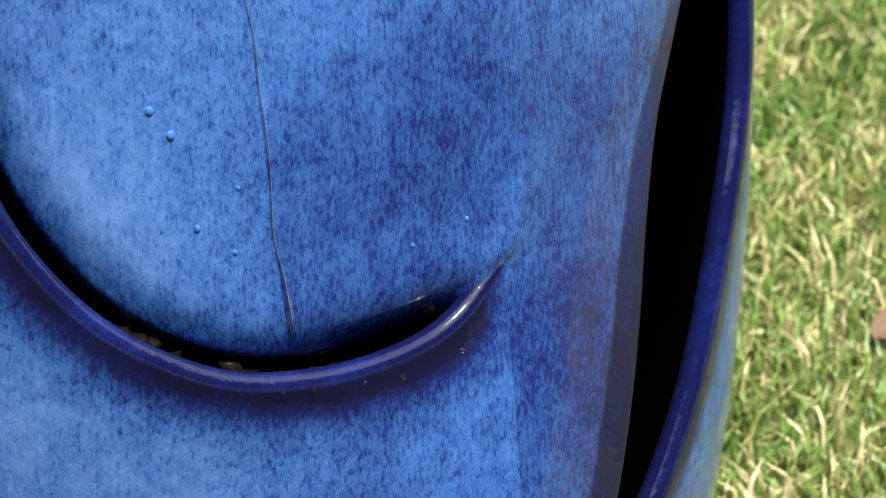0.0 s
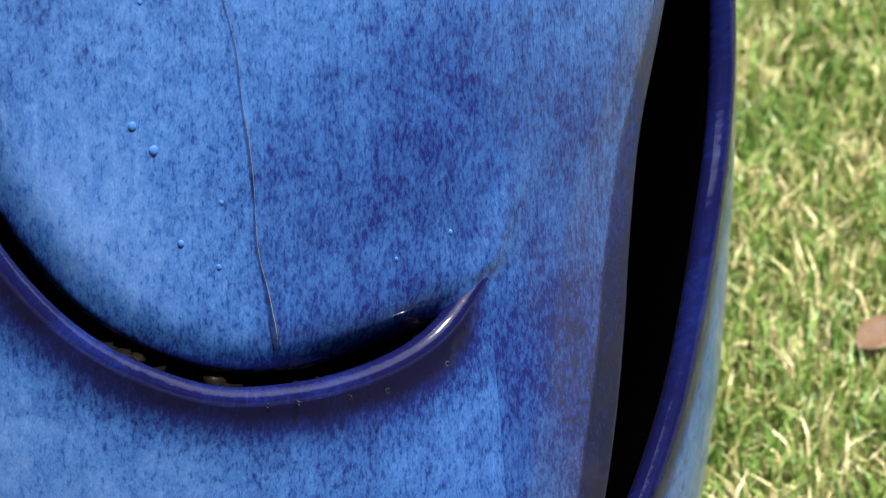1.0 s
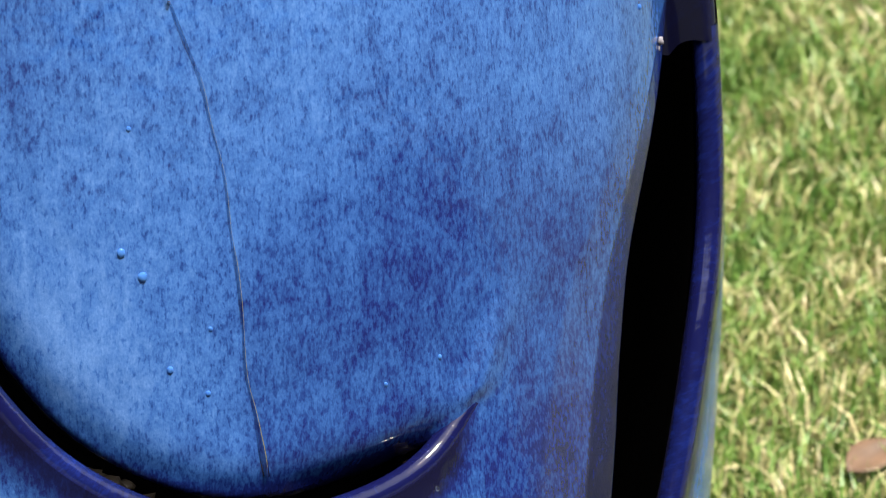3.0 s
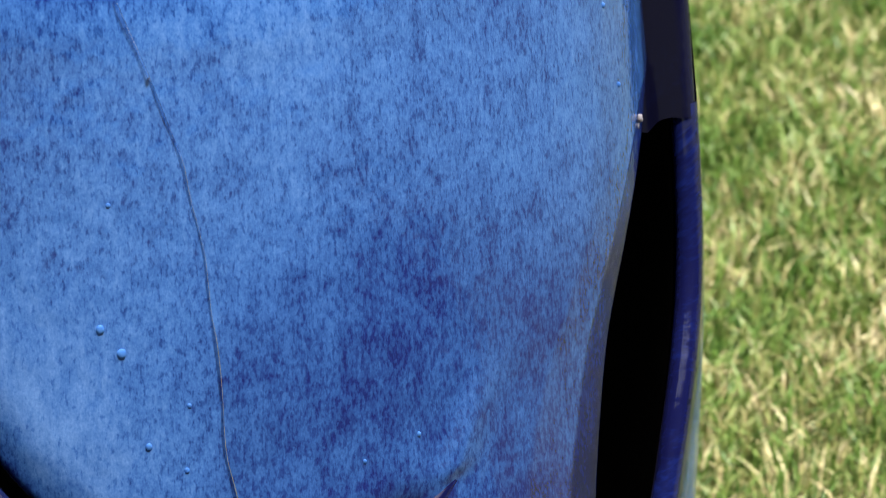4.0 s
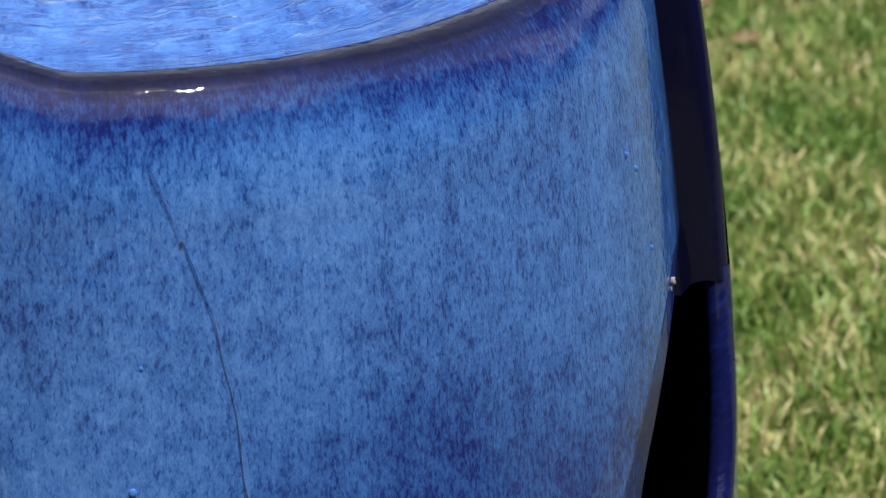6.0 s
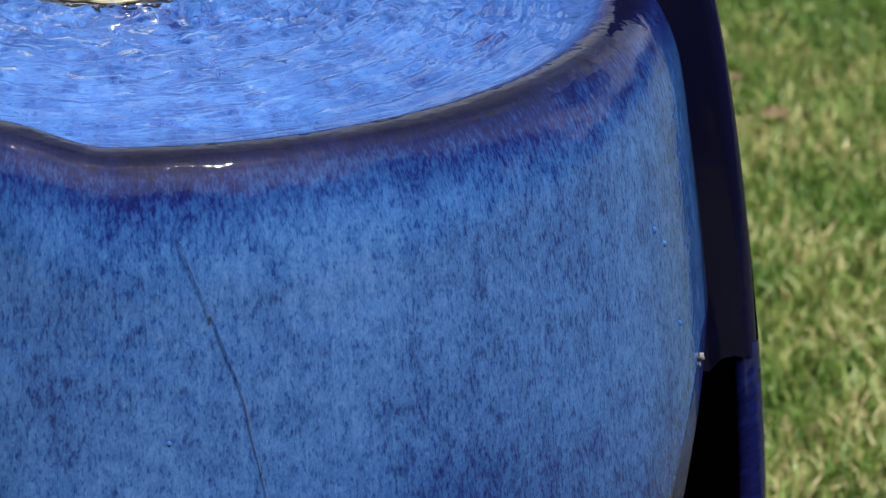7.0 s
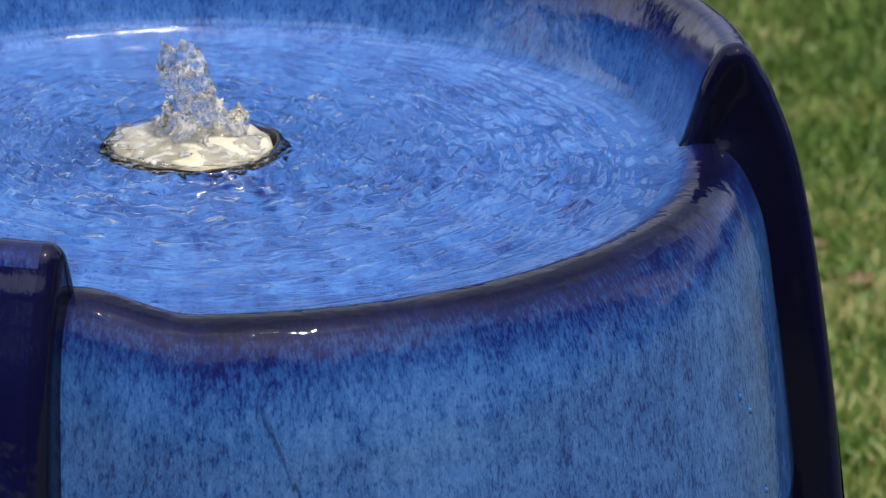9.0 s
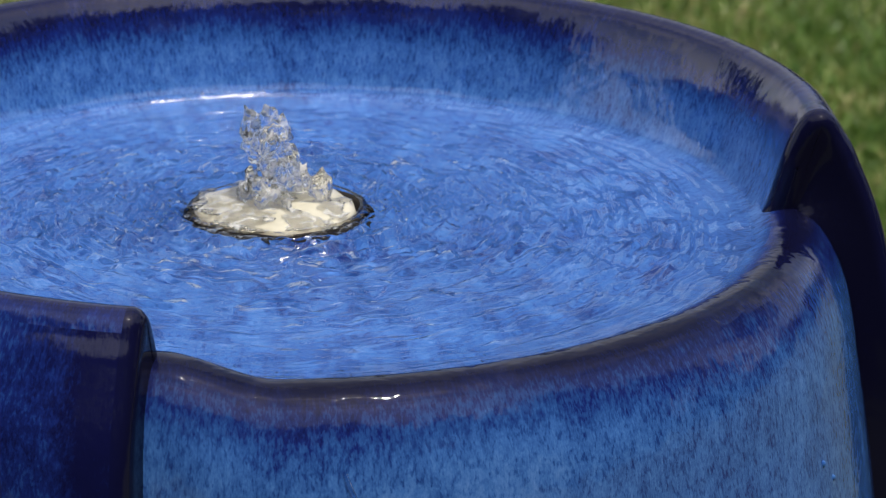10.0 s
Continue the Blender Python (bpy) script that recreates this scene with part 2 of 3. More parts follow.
def front_panel():
    """The recessed face over which the water runs, with its low rim rolled over into the basin."""
    top, run = section([(0.1928, 0.470), (0.1912, 0.481), (0.1890, 0.4905), (0.1860, 0.4985), (0.1822, 0.5055), (0.1783, 0.5103), (0.1740, 0.5130), (0.1692, 0.5136),
                        (0.1640, 0.5123), (0.158, 0.5092), (0.149, 0.504), (0.134, 0.4985)], 84)
    down = run[np.argmax(top[:, 1])] - run  # way from the crest, minus towards the water
    zs = np.linspace(0.02, 0.470, 320)
    u = np.linspace(0, 1, 300)
    right = np.interp(zs, edge[::-1, 1], edge[::-1, 0])
    right = np.where(zs < 0.165, 41.0, right)
    rows, uvs, thin, dull, wet, sheen = [], [], [], [], [], []
    for z, az1 in zip(zs, right):
        az = -22 + u * (az1 + 22)
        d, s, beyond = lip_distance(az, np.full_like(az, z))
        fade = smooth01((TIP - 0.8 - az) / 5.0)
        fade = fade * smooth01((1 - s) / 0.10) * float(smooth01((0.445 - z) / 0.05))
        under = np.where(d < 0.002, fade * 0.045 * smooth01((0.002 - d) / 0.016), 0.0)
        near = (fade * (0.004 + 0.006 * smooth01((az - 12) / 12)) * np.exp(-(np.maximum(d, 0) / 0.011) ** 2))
        r = shell_radius(z) - inset(z) - under - near
        ridge = 0.0017 * np.exp(-((az - 34.2 - (z - 0.3285) * 150) / 2.2) ** 2) * smooth01((z - 0.320) / 0.008) * smooth01((0.362 - z) / 0.03)
        r = r + ridge
        r = np.where(az > az1 - 0.9, r - 0.004 * ((az - az1 + 0.9) / 0.9) ** 2, r)
        rows.append(xyz(az, r, z))
        uvs.append(np.c_[np.radians(az) * 0.21, np.full_like(az, z)])
        # broad tone: darker at the centre and lower right, paler at the left
        patch = 0.32 * np.exp(-((az - 25) / 17.0) ** 2 - ((z - 0.375) / 0.055) ** 2) + 0.12 * smooth01((az - 5) / 50) - 0.06 * float(smooth01((z - 0.385) / 0.04)) + 0.04 * float(smooth01((z - 0.43) / 0.04)) * smooth01((24 - az) / 20) + 0.22 * smooth01((az - 20) / 15) * float(smooth01((0.335 - z) / 0.05))
        patch = patch + 0.20 * smooth01((az - 30) / 15) * float(smooth01((0.395 - z) / 0.04)) - 0.17 * smooth01((14 - az) / 4) * float(smooth01((0.43 - z) / 0.05)) + 0.08 * smooth01((6 - az) / 14) * float(smooth01((z - 0.40) / 0.04))
        wet.append(np.zeros_like(az))
        # gap's shade painted black; strip beside the slot darkened against its reflections
        dull.append(np.maximum(fade * smooth01((0.0045 - d) / 0.005), 0.30 * smooth01((5.6 - az1 + az) / 0.7)))
        # wide darkening above the pocket is painted shade; navy at edges is thin glaze
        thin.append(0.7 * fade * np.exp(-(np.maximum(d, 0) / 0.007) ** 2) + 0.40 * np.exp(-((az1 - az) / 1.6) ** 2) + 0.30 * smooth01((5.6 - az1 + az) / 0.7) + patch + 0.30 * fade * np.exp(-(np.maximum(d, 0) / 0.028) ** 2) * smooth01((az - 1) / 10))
        sheen.append(smooth01((az1 - az - 5.0) / 0.6) * smooth01((12.5 - az1 + az) / 1.2))
    az = -22 + u * (91.0 + 22)
    base_r = shell_radius(0.470) - inset(0.470)
    left = 0.04 * smooth01((24 - az) / 20) + 0.08 * smooth01((6 - az) / 14)
    for i, ((r, z), d) in enumerate(zip(top, down)):
        if i == 0:
            continue
        lift = 0.0078 * smooth01((-1 - az) / 12.0) * smooth01(run[i] / 0.034)
        rows.append(xyz(az, r + (base_r - top[0, 0]) * (1 - smooth01(run[i] / 0.012)), z + lift))
        uvs.append(np.c_[np.radians(az) * 0.21, np.full_like(az, 0.470 + run[i])])
        if d > 0:
            dark = -0.06 + 0.58 * smooth01((0.038 - d) / 0.030) + 0.38 * smooth01((0.012 - d) / 0.009)
            thin.append(dark + (0.12 * smooth01((az - 5) / 50) + left) * smooth01((d - 0.006) / 0.012))
        else:
            thin.append(np.full_like(az, 0.88 - 0.78 * float(smooth01((-d - 0.002) / 0.011))))
        dull.append(np.full_like(az, 0.75 * math.exp(-(d / (0.013 if d > 0 else 0.005)) ** 2)))
        sheen.append(np.zeros_like(az))
        wet.append(np.full_like(az, float(smooth01((0.011 - abs(d)) / 0.004))))
    v = np.concatenate(rows)
    n = len(u)
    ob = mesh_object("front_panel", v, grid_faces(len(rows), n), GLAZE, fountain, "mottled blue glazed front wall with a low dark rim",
                     np.concatenate(uvs), {"thin": np.clip(np.concatenate(thin), -0.4, 1), "dull": np.concatenate(dull), "wet": np.concatenate(wet), "sheen": np.concatenate(sheen)})
    return ob


def left_shell():
    """Shell below and beside the pocket, with a rolled lip."""
    az_l = np.linspace(-62, lip[:, 0].min() - 0.02, 130)
    tops = np.r_[np.full(len(az_l), 0.5415), np.minimum(lip[:, 1], 0.5415)]
    az = np.r_[az_l, lip[:, 0]]
    s = np.r_[np.zeros(len(az_l)), np.linspace(0, 1, len(lip))]
    order = 230
    rows, uvs, thin, dull = [], [], [], []
    v01 = np.linspace(0, 1, order)
    v01 = 1 - (1 - v01) ** 1.7
    for v in v01:
        z = 0.02 + v * (tops - 0.02)
        d, sk, beyond = lip_distance(az, z)
        d = np.abs(d)
        fade = smooth01((TIP - az) / 6.0)
        i_b = inset(z) * smooth01((az - 5) / 28.0)
        r = shell_radius(z) - i_b + (fade * 0.0015 * np.exp(-(d / 0.010) ** 2) + 0.0004) * smooth01((0.43 - z) / 0.03)
        rows.append(xyz(az, r, settled(az, z)))
        uvs.append(np.c_[np.radians(az) * 0.21, z])
        # band under the lip: thin glaze, plus the lip's shadow painted in
        dull.append(0.55 * fade * np.exp(-(d / 0.0075) ** 2) * smooth01((0.43 - z) / 0.03))
        # also darker towards the right, paler well below the lip
        thin.append(fade * np.exp(-(d / 0.0110) ** 2) * 0.90 + smooth01((z - 0.40) / 0.10) * 0.60 + 0.30 * smooth01((az - 2) / 20) - 0.16 * smooth01((d - 0.012) / 0.02) * smooth01((0.40 - z) / 0.05))
    # rolled edge along the lip
    body = np.concatenate(rows)
    ob = mesh_object("outer_shell", body, grid_faces(len(rows), len(az)), GLAZE, fountain, "blue glazed lower wall with a dark rolled lip",
                     np.concatenate(uvs), {"thin": np.clip(np.concatenate(thin), -0.3, 1), "dull": np.concatenate(dull)})
    edge_pts = rows[-1][len(az_l):]
    low = lip[:, 1] < 0.404
    rolled_edge("pocket_lip", edge_pts[low], lip[low], 0.86 * ROLL * np.sqrt(np.clip((TIP + 0.2 - lip[low, 0]) / 3.0, 0.01, 1)), -1, fountain)
    return ob


def rolled_edge(name, pts, flat, w, turn, parent, deep=0.03):
    """A half-round edge along the points, which turns back inside. turn: the side on which the opening lies."""
    t = np.gradient(pts, axis=0)
    t /= np.linalg.norm(t, axis=1)[:, None]
    n = pts * [1, 1, 0]
    n /= np.linalg.norm(n, axis=1)[:, None]
    sd = np.cross(t, n) * turn
    sd /= np.linalg.norm(sd, axis=1)[:, None]
    n = np.cross(sd, t) * turn
    w = np.asarray(w)[:, None]
    rows, thin = [], []
    for k in np.linspace(0, 1, 14):
        f = math.pi * k
        rows.append(pts - n * w + w * (n * math.cos(f) + sd * math.sin(f)))
        thin.append(np.full(len(pts), 0.92))
    last = rows[-1]
    rows.append(last - sd * deep * w / w.max())
    thin.append(np.full(len(pts), 1.0))
    uv = np.concatenate([np.c_[flat[:, 0] * 0.0038, flat[:, 1] + 0.001 * i] for i in range(len(rows))])
    return mesh_object(name, np.concatenate(rows), grid_faces(len(rows), len(pts), turn > 0), GLAZE, parent, "dark navy glazed rolled edge", uv, {"thin": np.concatenate(thin)})


RIM = [(0.186, 0.5415), (0.1835, 0.5450), (0.1795, 0.5470), (0.1745, 0.5455), (0.1705, 0.540), (0.1672, 0.532), (0.1645, 0.522), (0.1613, 0.512), (0.157, 0.506), (0.149, 0.502), (0.136, 0.499)]


def edge_cap(curve, low, way):
    """The closed end of a shell above the height low: a rounded edge all round its section, and the step down to the front panel."""
    zo = np.linspace(low, 0.5415, 130)
    az = np.interp(zo, curve[::-1, 1], curve[::-1, 0])
    rim = section(RIM, 60)[0][1:44]
    path = np.vstack((np.c_[shell_radius(zo), zo], rim))
    az = np.r_[az, np.full(len(rim), az[-1])]
    t = np.gradient(path, axis=0)
    t /= np.linalg.norm(t, axis=1)[:, None]
    n = np.c_[t[:, 1], -t[:, 0]]
    k = smooth01((zo - 0.47) / 0.06)[:, None]
    mid = np.vstack((np.c_[shell_radius(zo) - 0.027, zo] * (1 - k) + np.array([[0.171, 0.512]]) * k,
                     np.c_[np.linspace(0.171, 0.160, len(rim)), np.linspace(0.512, 0.499, len(rim))]))
    rows = []
    w = 0.0058

    def arched(p, across):
        """Rounds the foot of the end off at both sides, as the top of the slot below it is."""
        drop = 0.0065 * (1 - math.sqrt(max(0.0, 1 - ((across - 0.30) / 0.30) ** 2)))
        return p - np.c_[np.zeros(len(p)), drop * np.r_[1 - smooth01(np.arange(len(zo)) / 40), np.zeros(len(rim))]]

    for f in np.linspace(0, math.pi / 2, 9):
        p = arched(path - n * w * (1 - math.cos(f)), 0.25 * f / (math.pi / 2))
        rows.append(xyz(az + way * np.degrees(w * math.sin(f) / path[:, 0]), p[:, 0], settled(az, p[:, 1])))
    for q in np.linspace(0.1, 1, 14):
        p = arched((path - n * w) * (1 - q) + mid * q, 0.25 + 0.75 * q)
        rows.append(xyz(az + way * np.degrees(w / path[:, 0]) * (1 + 0.25 * q * q), p[:, 0], settled(az, p[:, 1])))
    s = np.r_[0, np.cumsum(np.linalg.norm(np.diff(path, axis=0), axis=1))]
    uv = np.concatenate([np.c_[np.full(len(s), 0.0011 * i), s] for i in range(len(rows))])
    mesh_object("rim_end", np.concatenate(rows), grid_faces(len(rows), len(path), way > 0), GLAZE, fountain, "glossy black-blue end of the high rim, dropping as a step", uv,
                {"thin": np.full(len(uv), 1.0), "dull": np.concatenate([np.full(len(s), min(0.85, 0.25 + 0.08 * i)) for i in range(len(rows))])})


def right_shell():
    """Shell from the side slot round the back, with its high rim rolled over into the basin."""
    top, run = section(RIM, 60)
    down = run - run[np.argmax(top[:, 1])]
    zs = np.linspace(0.02, 0.5415, 260)
    left = np.interp(zs, side[::-1, 1], side[::-1, 0])
    left = np.where(zs < 0.165, 40.0, left)
    u = np.r_[np.linspace(0, 0.08, 60, endpoint=False), np.linspace(0.08, 1, 240)]
    rows, uvs, thin = [], [], []
    for z, az0 in zip(zs, left):
        az = az0 + u * (298.3 - az0)
        rows.append(xyz(az, shell_radius(z) + 0 * az, settled(az, z)))
        uvs.append(np.c_[np.radians(az) * 0.21, np.full_like(az, z)])
        thin.append(np.exp(-((az - az0) / 3.0) ** 2) + smooth01((z - 0.49) / 0.04) * 0.85)
    ob = mesh_object("back_shell", np.concatenate(rows), grid_faces(len(rows), len(u)), GLAZE, fountain, "dark navy and blue glazed side and back wall",
                     np.concatenate(uvs), {"thin": np.clip(np.concatenate(thin), 0, 1)})
    rows, uvs, thin = [], [], []
    az = left[-1] + np.linspace(0, 1, 360) * (360 + lip[0, 0] - left[-1])
    for i, (r, z) in enumerate(top):
        rows.append(xyz(az, r + 0 * az, settled(az, z)))
        uvs.append(np.c_[np.radians(az) * 0.21, np.full_like(az, 0.5415 + run[i])])
        thin.append(np.full_like(az, (0.62 + 0.33 * float(smooth01((down[i] + 0.008) / 0.008))) * float(smooth01((0.033 - down[i]) / 0.026)) - 0.02 * float(smooth01((down[i] - 0.033) / 0.016))))
    mesh_object("high_rim", np.concatenate(rows), grid_faces(len(rows), len(az)), GLAZE, fountain, "dark glossy high rim, paler towards the water",
                np.concatenate(uvs), {"thin": np.concatenate(thin), "sheen": np.repeat(smooth01((down - 0.002) / 0.010), len(az))})
    # liner behind the side slot, with the hollow's shade put into its colour
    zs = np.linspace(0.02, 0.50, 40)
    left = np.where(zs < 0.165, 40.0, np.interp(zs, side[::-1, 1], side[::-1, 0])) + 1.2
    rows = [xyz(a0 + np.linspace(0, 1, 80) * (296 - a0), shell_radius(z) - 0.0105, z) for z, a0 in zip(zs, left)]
    mesh_object("inner_face", np.concatenate(rows), grid_faces(len(rows), 80, True), CLAY, fountain, "unglazed inside of the wall, coloured black for its shade")
    pts = xyz(side[:, 0], shell_radius(side[:, 1]), side[:, 1])
    edge_cap(side, SLOT_TOP, -1), edge_cap(lip, 0.40, 1)
    low = side[:, 1] < SLOT_TOP + 0.004
    rolled_edge("side_lip", pts[low], side[low], np.full(low.sum(), ROLL), 1, fountain, 0.012)
    return ob


NOZZLE = (-0.0035, 0.014)


def centred(p, r):
    """Rings drawn round the nozzle, which stands a little behind the middle of the basin."""
    k = 1 - float(smooth01((r - 0.034) / 0.105))
    return p + np.array([NOZZLE[0] * k, NOZZLE[1] * k, 0.0])


def lathe(name, profile, material, parent, label="", seg=96, flat=False, thin=0.0):
    az = np.linspace(0, 360, seg, endpoint=False)
    rows = [centred(xyz(az, r + 0 * az, z), r) if flat else xyz(az, r + 0 * az, z) for r, z in profile]
    uv = np.concatenate([np.c_[np.radians(az) * 0.21, np.full(seg, 0.6 + r)] for r, z in profile]) if not flat else np.concatenate(rows)[:, :2]
    return mesh_object(name, np.concatenate(rows), grid_faces(len(profile), seg, wrap=True), material, parent, label, uv,
                       {"thin": [thin + (0.32 * noise.noise(Vector((p[0], p[1], 0.3)) * 70) + 0.28 * noise.noise(Vector((p[0], p[1], 0.7)) * 160) if flat else 0) for p in np.concatenate(rows)]})


front_panel()
left_shell()
right_shell()
basin = lathe("basin", spline([(0.142, 0.5005), (0.13, 0.4975), (0.10, 0.494), (0.065, 0.4925), (0.046, 0.4965), (0.038, 0.5025), (0.0332, 0.5055)], 70), GLAZE, fountain, "blue glazed basin under the water", 240, True, 0.10)
# the inner wall is an added liner; its black stands for shade
lathe("inner_wall", [(0.172, 0.02), (0.178, 0.2), (0.178, 0.40), (0.155, 0.47), (0.14, 0.48)], CLAY, fountain, "inside of the fountain, coloured black for its shade")
lathe("foot", [(0.0, 0.0), (0.168, 0.0), (0.176, 0.004), (0.181, 0.012), (0.184, 0.021)], GLAZE, fountain, "", 96, thin=0.6)


# ---- water

def water_sheet():
    rad = np.linspace(0.0284, 0.1592, 240)
    az = np.linspace(0, 360, 540, endpoint=False)
    rows = []
    for r in rad:
        calm = float(smooth01((0.1592 - r) / 0.02))
        start = float(smooth01((r - 0.0284) / 0.008))
        z = []
        for q in az:
            x, y = r * math.sin(math.radians(q)), -r * math.cos(math.radians(q))
            bend = noise.noise(Vector((x * 30, y * 30, 1.0)))
            gust = 0.5 + 0.9 * noise.noise(Vector((x * 48, y * 48, 5.0)))
            ring = (1 - 2.4 * abs(math.sin((r + 0.0050 * bend) * 3.1416 / 0.0098)) ** 0.8) * max(0.0, gust)
            fine = math.sin((r + 0.0030 * noise.noise(Vector((x * 60, y * 60, 9.0)))) * 6.2832 / 0.0054) * max(0.0, 1 - gust)
            chop = noise.noise(Vector((x * 120, y * 120, 2.0))) + 0.6 * abs(noise.noise(Vector((x * 200, y * 200, 7.0))))
            fade = math.exp(-(r - 0.03) / 0.10)
            z.append(0.5085 + start * (0.3 + 0.7 * calm) * (0.0017 * fade * ring + 0.00080 * fine + 0.0022 * fade * chop))
        rows.append(centred(xyz(az, r + 0 * az, np.array(z)), r))
    q = np.radians(az)
    uv = np.concatenate([np.c_[np.sin(q), np.cos(q)] * 0.034] * len(rad))
    lively = np.concatenate([np.full(len(az), float(smooth01((r - 0.029) / 0.006)) * (0.14 + 0.86 * math.exp(-((r - 0.052) / 0.055) ** 2))) for r in rad])
    ob = mesh_object("water", np.concatenate(rows), grid_faces(len(rows), len(az), True, True), WATER, uv=uv, attrs={"lively": lively, "radius": np.repeat(rad, len(az))})
    ob.visible_shadow = False
    return tagged(ob, "clear rippled water filling the blue glazed basin", "water")


water_sheet()


def panel_point(az, z, out=0.0):
    d, _, beyond = lip_distance([az], [z])
    fade = float(smooth01((TIP - 0.8 - az) / 5.0))
    near = 0 if beyond[0] else fade * 0.004 * math.exp(-(max(d[0], 0) / 0.011) ** 2)
    return Vector(xyz(az, float(shell_radius(z) - inset(z)) - near + out, z).tolist())


def lump(bm, at, size, squash=(1, 1, 1), rough=0.25, seed=0.0, level=2):
    """A small uneven rounded body."""
    made = bmesh.ops.create_icosphere(bm, subdivisions=level, radius=1.0)["verts"]
    for v in made:
        k = 1 + rough * noise.noise(v.co * 1.7 + Vector((seed, 3 * seed, 0)))
        v.co = Vector(at) + Vector((v.co.x * squash[0], v.co.y * squash[1], v.co.z * squash[2])) * size * k


def rivulet():
    """A thread of water that runs from the rim down the panel into the pocket."""
    course = spline([(4.6, 0.492), (5.4, 0.485), (7.2, 0.470), (9.3, 0.449), (10.5, 0.431), (11.3, 0.412), (11.9, 0.392), (12.4, 0.370),
                     (12.6, 0.348), (13.4, 0.331), (14.0, 0.316)], 220)
    rows = []
    for i, (az, z) in enumerate(course):
        w = 0.0004 + 0.0005 * (0.5 + noise.noise(Vector((i * 0.06, 1.3, 0)))) + (0.0007 * max(0, (i - 170) / 50))
        drift = 0.22 * noise.noise(Vector((i * 0.045, 7.7, 0)))
        r = float(shell_radius(z) - inset(z))
        if z > 0.470:
            r = float(np.interp(z, (0.470, 0.481, 0.4905, 0.4985), (0.1942, 0.1915, 0.1891, 0.1861))) + 0.0003
        d, _, beyond = lip_distance([az], [z])
        r -= 0.0041 * math.exp(-(max(d[0], 0) / 0.011) ** 2)
        for k in np.linspace(-1, 1, 7):
            rows.append(xyz(az + drift + k * w / 0.0036, r - 0.0001 + 0.7 * w * math.sqrt(max(0.0, 1 - k * k)), z))
    ob = mesh_object("water_rivulet", rows, grid_faces(220, 7), RUN)
    return tagged(ob, "thin thread of clear water running down the blue wall", "water")


def droplets():
    for az, z, size in ((2.4, 0.3945, 0.0022), (4.1, 0.3865, 0.0024), (6.1, 0.3560, 0.0018), (9.6, 0.3680, 0.0012), (3.4, 0.4325, 0.0012), (30.5, 0.3420, 0.0013),
                        (25.0, 0.3385, 0.0012), (60.0, 0.455, 0.0016), (62.0, 0.448, 0.0014), (64.0, 0.418, 0.0014), (9.2, 0.3470, 0.0014)):
        bm = bmesh.new()
        p = panel_point(az, z)
        lump(bm, p, 0.62 * size, (1, 0.55, 1.25), 0.15, az)
        ob = part("droplet", bm, GLAZE_DROP)
        tagged(ob, "small glossy blue bead on the glazed wall", "droplet", "beads on the wall")


